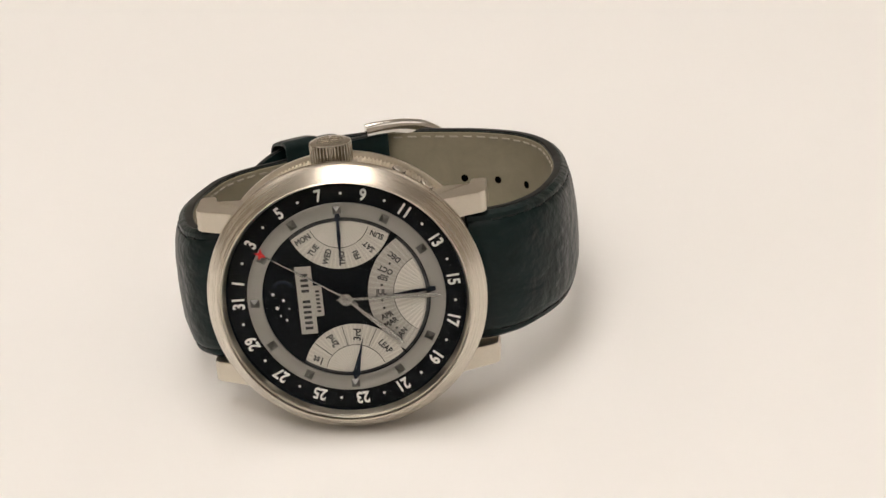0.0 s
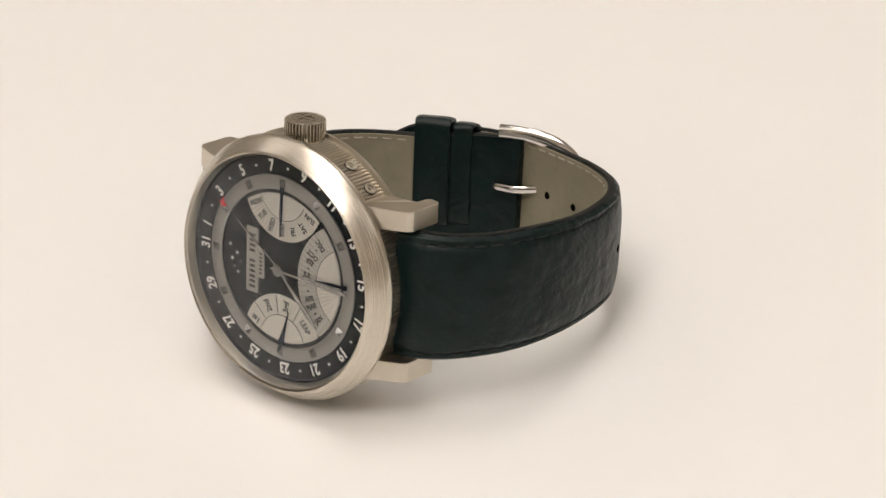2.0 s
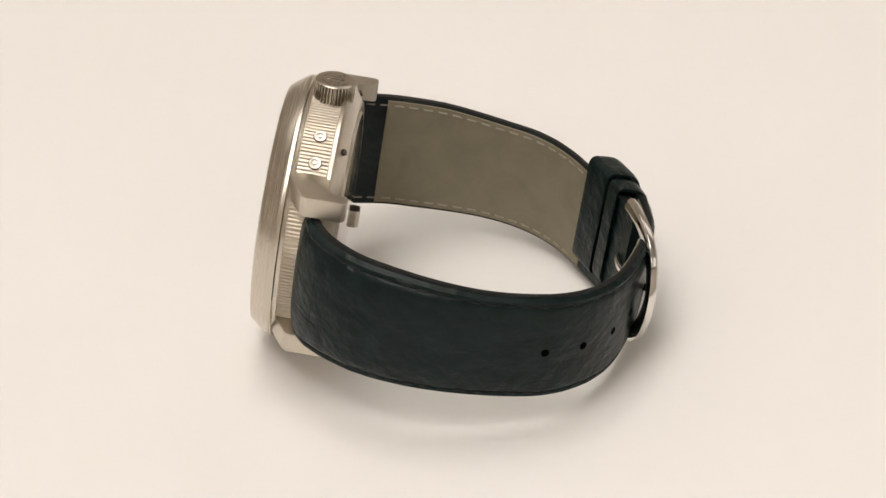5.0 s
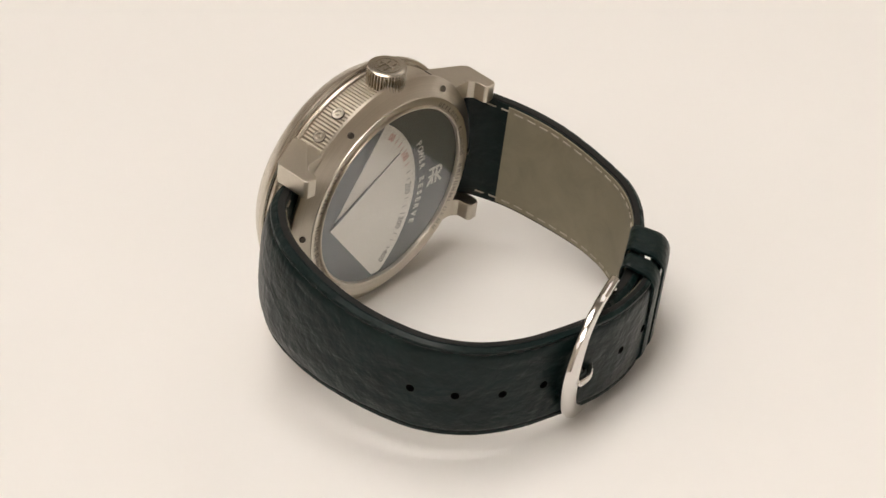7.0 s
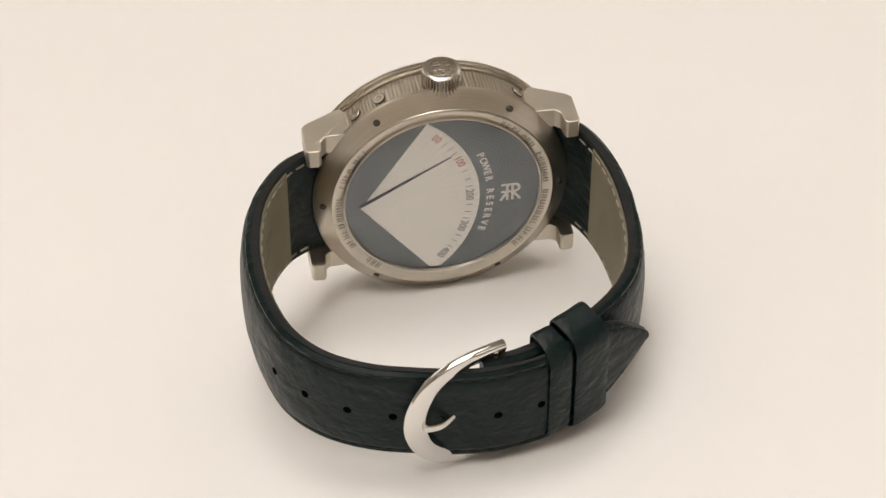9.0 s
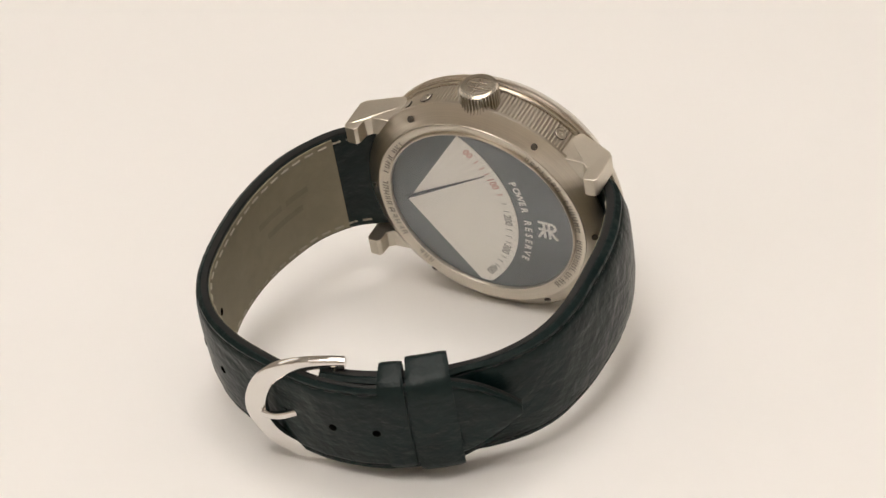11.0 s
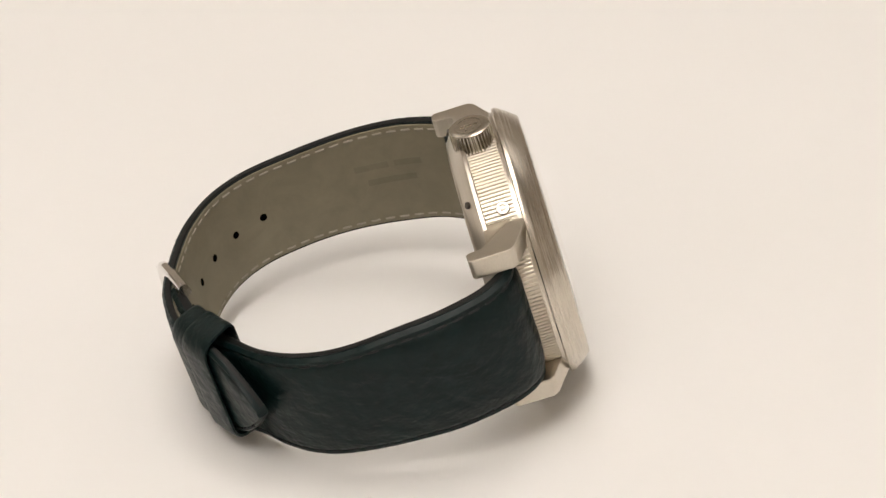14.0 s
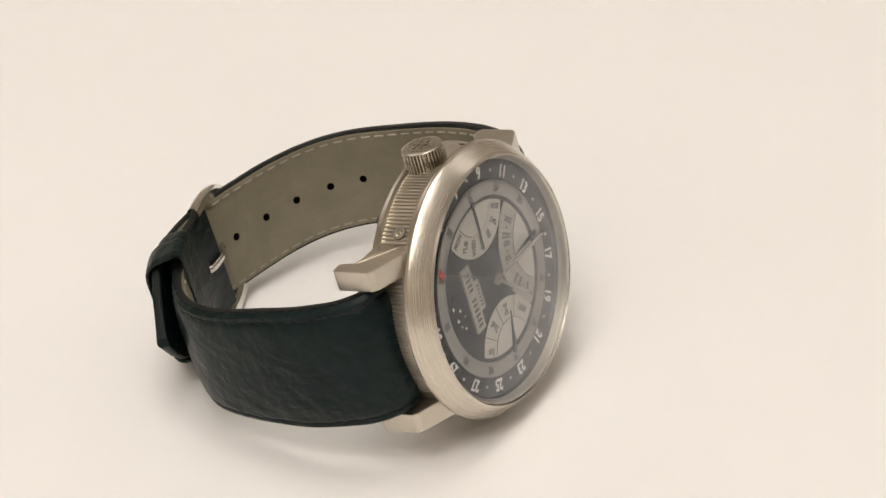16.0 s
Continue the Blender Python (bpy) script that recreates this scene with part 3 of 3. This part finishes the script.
def back():
    b = part("back_plate", capped([(0.02, -8.7), (15.2, -8.7), (15.2, -8.2), (0.02, -8.2)], 96), BACK_GREY, watch, "slate grey plate behind the back window")
    # power reserve sector with its scale and hand
    ax, ay = 12.6, -0.9
    half, r = 56.0, 18.4
    pts = [(ax, ay)] + [p for p in arc(ax, ay, r, 180 - half, 180 + half, 40)]
    clipped = [(x, y) if math.hypot(x, y) < 14.6 else (x * 14.6 / math.hypot(x, y), y * 14.6 / math.hypot(x, y)) for x, y in pts]
    sec = part("reserve_sector", prism(clipped, -8.82, -8.7), guilloche("reserve_sector_plate", (ax, ay), 84, (0.93, 0.90, 0.85), 0.05), b, "silver fan-shaped power reserve scale")

    def mark(text, x, y, size, rot, mat, name, squeeze=0.85):
        bm = turned(lettering(text, size, 0.015, squeeze), at(x, y, -8.84, 0, 180, 0) @ pose(0, 0, 0, 0, 0, rot))
        part(name, bm, mat, sec, smooth=False)

    rad = 16.9
    for txt, a, mat in (("00", -46, PRINT_RED), ("100", -25, PRINT_RED), ("200", -1.0, PRINT_GREY), ("300", 20.5, PRINT_GREY), ("400", 40.5, PRINT_GREY)):
        x, y = ax - rad * math.cos(radians(a)), ay - rad * math.sin(radians(a))
        mark(txt, x, y, 1.7, -90 - a, mat, "reserve_number")
    for a in (-40, -35.5, -31.5, -18, -12, -7, 5.6, 10.5, 15, 27, 31, 35.5):
        m = at(ax, ay, 0) @ Matrix.Rotation(radians(180 + a), 4, "Z")
        part("tick", turned(prism([(16.4, -0.07), (17.4, -0.07), (17.4, 0.07), (16.4, 0.07)], -8.85, -8.82), m), PRINT_RED if a < -15 else PRINT_GREY, sec)
    hb = prism([(-0.6, 0.16), (0.4, 0.3), (15.6, 0.06), (15.6, -0.06), (0.4, -0.3), (-0.6, -0.16)], -9.0, -8.9)
    part("reserve_hand", turned(hb, at(ax - 0.3, ay + 0.8, 0) @ Matrix.Rotation(math.atan2(7.9, -14.2), 4, "Z")), HAND_BLUE, b, "thin dark power reserve hand")
    words = "POWER RESERVE"
    for i, ch in enumerate(words):
        a = -23.0 + 43.5 * i / (len(words) - 1)
        if ch == " ":
            continue
        rr = 20.1
        x, y = ax - rr * math.cos(radians(a)), ay - rr * math.sin(radians(a))
        bm = turned(lettering(ch, 1.6, 0.02, 0.95, 0.03), at(x, y, -8.73, 0, 180, 0) @ pose(0, 0, 0, 0, 0, -90 - a))
        part("letter", bm, DIAL_WHITE, b, smooth=False)
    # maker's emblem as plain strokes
    def stroke(u0, v0, u1, v1, lift, w=0.21):
        length = math.hypot(u1 - u0, v1 - v0)
        bar = prism([(0, -w), (length, -w), (length, w), (0, w)], -8.75 - lift, -8.7)
        return turned(bar, at(-10.6 - u0, -1.1 + v0, 0, 0, 0, math.degrees(math.atan2(v1 - v0, u0 - u1))))

    strokes = [stroke(-1.4, 1.5, 0.7, 1.5, 0.0), stroke(-1.4, 0.1, 0.7, 0.1, 0.004), stroke(-0.45, 1.6, -0.45, -1.6, 0.008), stroke(0.35, 1.6, 0.35, -1.6, 0.012),
               stroke(0.4, 0.1, 1.6, -1.6, 0.016), stroke(-0.45, 0.1, -1.5, -1.6, 0.02), band(0.5, 0.91, -8.774, -8.7, 88, 272, -11.3, -0.3, 24)]
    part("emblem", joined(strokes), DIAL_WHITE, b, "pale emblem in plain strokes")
    # engraved writing on the rim, as plain bars
    rng = random.Random(4)
    for a0, a1 in ((-52, -40), (-30, -12), (-9, 12), (15, 30), (33, 45), (124, 152), (156, 178), (184, 226)):
        a = a0
        while a < a1 - 2:
            w = rng.uniform(2.0, 2.9)
            x = Matrix.Rotation(radians(a + w / 2), 4, "Z") @ at(16.25, 0, -9.19)
            h2 = 16.25 * radians(w) / 2
            bars = [prism([(-0.62, -h2), (0.62, -h2), (0.62, -h2 + 0.15), (-0.62, -h2 + 0.15)], -0.07, 0.0)]
            if rng.random() < 0.6:
                bars.append(prism([(-0.62, h2 - 0.15), (0.62, h2 - 0.15), (0.62, h2), (-0.62, h2)], -0.072, 0.0))
            for r in rng.sample((-0.62, -0.09, 0.42), 2):
                bars.append(prism([(r, -h2 + 0.15), (r + 0.15, -h2 + 0.15), (r + 0.15, h2 - 0.15), (r, h2 - 0.15)], -0.074, 0.0))
            part("engraved_bar", turned(joined(bars), x), ENGRAVED, watch)
            a += w + 1.5
    glass = part("back_window", capped([(0.02, -9.75), (8, -9.7), (13, -9.6), (15.2, -9.45), (15.2, -9.1), (0.02, -9.2)], 96), GLASS_BACK, watch, "clear back window")
    glass.visible_shadow = False


case()
crown()
dial()
back()

# ---- the strap ----
LONG_LINE = [(17.3, -6.3), (19.8, -7.1), (23.6, -9.6), (27.2, -14.9), (29.2, -22), (29.7, -29), (28.9, -36), (27.0, -42.1), (23.4, -46.8), (18.1, -50.1), (12.3, -52.0), (6, -53.4), (1, -53.8), (-5, -52.9), (-10.7, -50.3), (-15.8, -47.2), (-20.0, -44.7), (-22.4, -43.3)]
SHORT_LINE = [(-17.3, -6.3), (-19.7, -7.2), (-21.9, -10.8), (-23.4, -17.0), (-23.7, -24), (-23.2, -30.5), (-21.5, -36.3), (-18.0, -41.2), (-12.8, -45.3), (-7.2, -48.7), (-3, -50.7), (0.4, -51.6), (2.9, -52.0)]


def dense(points, step=0.5):
    return [(p.x, p.y) for p in resample(catmull([(x, z, 0) for x, z in points], 16), step)]


def frames_of(line, out):
    """Place, way and outward normal at each step of a strap line; out: +1 for the long half, -1 for the short."""
    res = []
    for i, (x, z) in enumerate(line):
        a, b = line[max(0, i - 1)], line[min(len(line) - 1, i + 1)]
        t = Vector((b[0] - a[0], b[1] - a[1])).normalized()
        res.append((Vector((x, z)), t, Vector((-t.y, t.x)) * out))
    return res


def put(fr, y, d):
    p = fr[0] + fr[2] * d
    return (p.x, y, p.y)


def span(s, keys):
    for (a, u), (b, v) in zip(keys, keys[1:]):
        if s <= b:
            f = max(0.0, (s - a) / (b - a))
            f = f * f * (3 - 2 * f)
            return u + (v - u) * f
    return keys[-1][1]


def sweep(fr, half, centre, section, cap=True):
    """Sweep a closed section of (share of half width, distance out) along a strap line."""
    verts, faces = [], []
    n = len(fr)
    k = len(section(0))
    for i in range(n):
        for u, d in section(i):
            verts.append(put(fr[i], centre(i) + u * half(i), d))
    for i in range(n - 1):
        for j in range(k):
            j2 = (j + 1) % k
            faces.append((i * k + j, i * k + j2, (i + 1) * k + j2, (i + 1) * k + j))
    if cap:
        faces += [tuple(range(k))[::-1], tuple((n - 1) * k + j for j in range(k))]
    return mesh_from(verts, faces)


def padded(thick, puff, rng_seed):
    """Section of the strap: flat inside, padded outside, with a seam groove near each edge."""
    shares = [-1.0, -0.985, -0.95, -0.9, -0.87, -0.84, -0.78, -0.6, -0.35, 0, 0.35, 0.6, 0.78, 0.84, 0.87, 0.9, 0.95, 0.985, 1.0]

    def section(i):
        pts = [(-0.985, 0.05), (-0.5, 0.0), (0.5, 0.0), (0.985, 0.05)]
        out = []
        for u in reversed(shares):
            edge = abs(u)
            d = thick(i) + puff(i) * (1 - edge ** 3.2)
            if edge > 0.95:
                d -= (edge - 0.95) / 0.05 * thick(i) * 0.25
            if 0.83 < edge < 0.91:
                d -= 0.26 * (1 - abs(edge - 0.87) / 0.04)
            d += 0.10 * noise.noise(Vector((i * 0.16, u * 4.0, rng_seed))) * (edge < 0.95) + 0.05 * noise.noise(Vector((i * 0.5, u * 9.0, rng_seed + 3)))
            out.append((u, d))
        return pts + out
    return section


def strap(name, points, out, label, half_keys, centre_keys, thick_keys, puff_keys, lining_range, tip=False, seed=1.0):
    line = dense(points)
    fr = frames_of(line, out)
    n = len(fr)
    step = sum((Vector(b) - Vector(a)).length for a, b in zip(line, line[1:])) / (n - 1)
    total = step * (n - 1)

    def half(i):
        h = span(i * step, half_keys)
        if tip:
            left = total - i * step
            if left < 12:
                h *= 0.09 + 0.91 * (1 - (1 - left / 12) ** 1.8)
        return h

    def centre(i):
        return span(i * step, centre_keys)

    def thick(i):
        return span(i * step, thick_keys)

    body = part(name, sweep(fr, half, centre, padded(thick, lambda i: span(i * step, puff_keys), seed)), LEATHER, watch, label)
    # lining inside
    i0, i1 = round(lining_range[0] / step), min(n - 1, round(lining_range[1] / step))
    sub = fr[i0:i1 + 1]
    part("lining", sweep(sub, lambda i: half(i + i0) * 0.965, lambda i: centre(i + i0), lambda i: [(-1.0, 0.02), (-0.99, -0.14), (0.99, -0.14), (1.0, 0.02)]), LINING, body, "taupe calfskin lining")
    # cut edges
    for s in (-1, 1):
        verts, faces = [], []
        for i in range(n):
            for du, d in ((-0.06, 0.12), (0.10, 0.25), (0.12, 0.5 * thick(i)), (0.06, 0.62 * thick(i)), (-0.2, 0.5 * thick(i))):
                verts.append(put(fr[i], centre(i) + s * (half(i) + du), d))
        for i in range(n - 1):
            for j in range(5):
                faces.append((i * 5 + j, i * 5 + (j + 1) % 5, i * 5 + 5 + (j + 1) % 5, i * 5 + 5 + j))
        part("cut_edge", mesh_from(verts, faces), LEATHER_EDGE, body, "dark brown cut edge")
    # stitches inside, pale, and outside, dark
    rng = random.Random(seed)
    for inside, mat, lab in ((True, THREAD, "row of pale stitches"), (False, THREAD_DARK, "row of black stitches")):
        for s in (-1, 1):
            bits = []
            pos = (lining_range[0] - 3.7) if inside else 3.0
            end = (min(lining_range[1], total) - 1.0) if inside else total - 1.5
            while pos < end - 1.6:
                j0, j1 = pos / step, (pos + 1.45) / step
                pts = []
                for q in range(5):
                    f = j0 + (j1 - j0) * q / 4
                    i = min(n - 2, int(f))
                    y = centre(i) + s * half(i) * 0.875 + rng.uniform(-0.03, 0.03)
                    lift = 0.06 * math.sin(math.pi * q / 4)
                    a, b = put(fr[i], y, 0), put(fr[i + 1], y, 0)
                    base = Vector(a).lerp(Vector(b), f - i)
                    nn = Vector((fr[i][2].x, 0, fr[i][2].y))
                    d = -((0.15 if pos > lining_range[0] - 0.5 else 0.01) + lift) if inside else thick(i) - 0.2 + span(i * step, puff_keys) * 0.34 + lift
                    pts.append(base + nn * d)
                bits.append(tube(pts, 0.17, 0.13, None, True, 6))
                pos += 2.35
            part("stitching", joined(bits), mat, body, lab)
    return body, fr, half, centre, thick, step, n


LONG = strap("long_strap", LONG_LINE, 1, "padded black leather strap half with punched holes",
             [(0, 9.6), (14, 9.1), (35, 8.25), (55, 8.0), (110, 8.0)], [(0, 0.0), (30, 0.1), (48, 0.3), (62, 0.25), (80, 0.1), (97, 0.7), (110, 1.0)],
             [(0, 1.5), (4, 2.0), (30, 1.9), (50, 1.7), (64, 1.6), (76, 1.35), (110, 1.3)], [(0, 0.7), (5, 1.3), (14, 1.5), (37, 0.9), (50, 0.5), (70, 0.45), (110, 0.35)], (7.5, 78), True, 1.0)
strap("short_strap", SHORT_LINE, -1, "padded black leather strap half with buckle",
              [(0, 9.75), (14, 9.5), (30, 8.7), (48, 8.3), (60, 8.9)], [(0, 0.0), (8, -0.6), (16, -0.8), (30, -1.15), (46, -1.2), (58, -0.7), (63, -0.5)],
              [(0, 1.5), (4, 2.0), (30, 1.8), (43, 1.5), (50, 2.3), (60, 2.0)], [(0, 0.7), (5, 1.3), (14, 1.5), (37, 0.8), (45, 0.4), (60, 0.3)], (8.6, 47), False, 7.0)


def at_x(fr, x, z=None):
    """The step of a strap line that lies nearest to x (and z)."""
    return min(range(len(fr)), key=lambda i: abs(fr[i][0].x - x) + (abs(fr[i][0].y - z) if z is not None else 0))


def padding(s):
    return span(s, [(0, 0.7), (5, 1.3), (14, 1.5), (37, 0.9), (50, 0.5), (70, 0.45), (110, 0.35)])


def holes():
    body, fr, half, centre, thick, step, n = LONG
    for x, z in ((27.8, -40.9), (24.9, -45.5), (20.1, -48.9), (14.8, -51.2), (8.6, -52.9), (1.1, -53.8), (-4.8, -52.9)):
        i = at_x(fr, x, z)
        # no hole is cut: black discs on both faces paint its inner shade
        for d, r in ((-0.155, 0.55), (thick(i) + padding(i * step) + 0.02, 0.55)):
            p = put(fr[i], centre(i) + 0.0, d)
            nn = Vector((fr[i][2].x, 0, fr[i][2].y)) * (1 if d > 0 else -1)
            m = Matrix.Translation(Vector(p) * MM) @ nn.to_track_quat("Z", "Y").to_matrix().to_4x4()
            part("hole_shade", turned(capped([(0.02, 0.01), (r * 0.9, 0.03), (r, 0.06), (r * 1.1, 0.0), (r * 1.1, -0.3), (0.02, -0.3)], 20), m), HOLE_SHADE, body, "small black disc drawn as the dark of a punched hole")


holes()


def lining_stamp():
    """Worn stamped writing on the lining, as plain bars."""
    body, fr, half, centre, thick, step, n = LONG
    for row, (s0, s1, y) in enumerate(((13.0, 17.5, 2.2), (18.5, 24.0, 2.2), (14.5, 22.5, -0.6))):
        i0, i1 = round(s0 / step), round(s1 / step)
        sub = fr[i0:i1 + 1]
        part("stamped_bar", sweep(sub, lambda i: 0.55, lambda i: y, lambda i: [(-1.0, -0.1), (-1.0, -0.152), (1.0, -0.152), (1.0, -0.1)]), LINING_STAMP, body, "faint stamped bar")


lining_stamp()


def keeper(name, x0, x1, grow, label):
    """A leather loop round both strap halves."""
    body, fr, half, centre, thick, step, n = LONG
    i0, i1 = at_x(fr, x0, -52.5), at_x(fr, x1, -49)
    sub = fr[i0:i1 + 1]
    verts, faces = [], []
    inner_d, outer_d, wy = -3.2 - grow * 0.4, 1.65 + grow * 0.7, 7.95 + grow
    ring = []
    for r_in in (0.0, 1.0):
        w, lo, hi, rad = wy + 0.8 * r_in, inner_d - 0.35 * r_in, outer_d + r_in * 0.62, 0.8 + r_in * 0.7
        loop = []
        big = rad + 1.0
        for cy, cd, rr, a in ((w - big, hi - big, big, 0), (-(w - 0.9 - big), hi - big, big, 90), (-(w - rad), lo + rad, rad, 180), (w - rad, lo + rad, rad, 270)):
            for k in range(6):
                ang = radians(a + 90 * k / 5)
                loop.append((cy + rr * math.cos(ang), cd + rr * math.sin(ang)))
        ring.append(loop)
    k = len(ring[0])
    m = len(sub)
    for i in range(m):
        # soft rolled rims at both ends
        e = min(i, m - 1 - i)
        pull = 0.22 if e == 0 else (0.06 if e == 1 else 0.0)
        for q, loop in enumerate(ring):
            for (y, d), (y2, d2) in zip(loop, ring[1 - q]):
                f = pull
                yy, dd = y + (y2 - y) * f, d + (d2 - d) * f
                verts.append(put(sub[i], 0.3 + yy - 0.2 * dd, dd + 0.04 * noise.noise(Vector((i * 0.4, yy, grow * 9)))))
    for i in range(m - 1):
        for q in range(2):
            for j in range(k):
                j2 = (j + 1) % k
                a = i * 2 * k + q * k
                b = a + 2 * k
                faces.append((a + j, a + j2, b + j2, b + j))
    for i in (0, m - 1):
        for j in range(k):
            j2 = (j + 1) % k
            a = i * 2 * k
            faces.append((a + j, a + j2, a + k + j2, a + k + j))
    part(name, mesh_from(verts, faces), LEATHER, watch, label)


keeper("fixed_keeper", -5.6, -9.1, 0.0, "fixed black leather keeper loop")
keeper("sliding_keeper", -9.8, -14.8, 0.5, "sliding black leather keeper loop")


def buckle():
    pts = [(-0.5, 9.6), (1.6, 9.7), (5.0, 9.5), (8.1, 8.6), (10.6, 6.8), (12.1, 4.2), (12.7, 1.2), (12.2, -1.9), (10.8, -4.8), (8.2, -7.3), (5.0, -8.6), (1.5, -8.8), (-1.0, -8.8)]
    line = resample(catmull([(x, y - 0.3, -51.4 - 0.35 * (x + 0.5)) for x, y in pts], 10), 0.5)
    n = len(line)

    def wide(i):
        f = abs(i / (n - 1) - 0.5) * 2
        return 1.75 - 0.65 * min(1, f * 1.3)

    def side(i, t):
        # the band lies flat against the strap at the front and stands on edge beside it
        return (Vector((8.0, 0.6, -53.3)) - line[i]) * Vector((1, 1, 0.15))
    b = part("buckle", tube(line, wide, lambda i: 0.8, side), STEEL_SHINY, watch, "polished steel pin buckle")
    part("buckle_bar", turned(capped([(0.02, -8.9), (0.5, -8.9), (0.5, 8.9), (0.02, 8.9)], 20), at(0.8, 0.55, -52.4, 90, 0, 0)), STEEL_SHINY, b)
    tongue = resample(catmull([(x, y - 1.0, z + 1.2) for x, y, z in [(-1.2, 1.0, -52.6), (-0.6, 1.0, -52.3), (0.6, 1.1, -52.3), (3.2, 1.2, -53.0), (6.0, 1.4, -55.2), (7.6, 1.5, -56.6), (8.9, 1.6, -57.6), (10.2, 1.6, -57.9), (11.4, 1.5, -57.8)]], 10), 0.4)
    part("tongue", tube(tongue, 0.62, 0.45, lambda i, t: Vector((0, 1, 0))), STEEL_SHINY, b, "polished buckle tongue")


buckle()


# ---- the turning of the watch ----
TURN = [(t / 2, 18.6443 * (9.0 - t / 2)) for t in range(33)]


def motions():
    walk(watch, [(t, Matrix.Rotation(radians(a), 4, "Z") @ SEAT) for t, a in TURN])


motions()
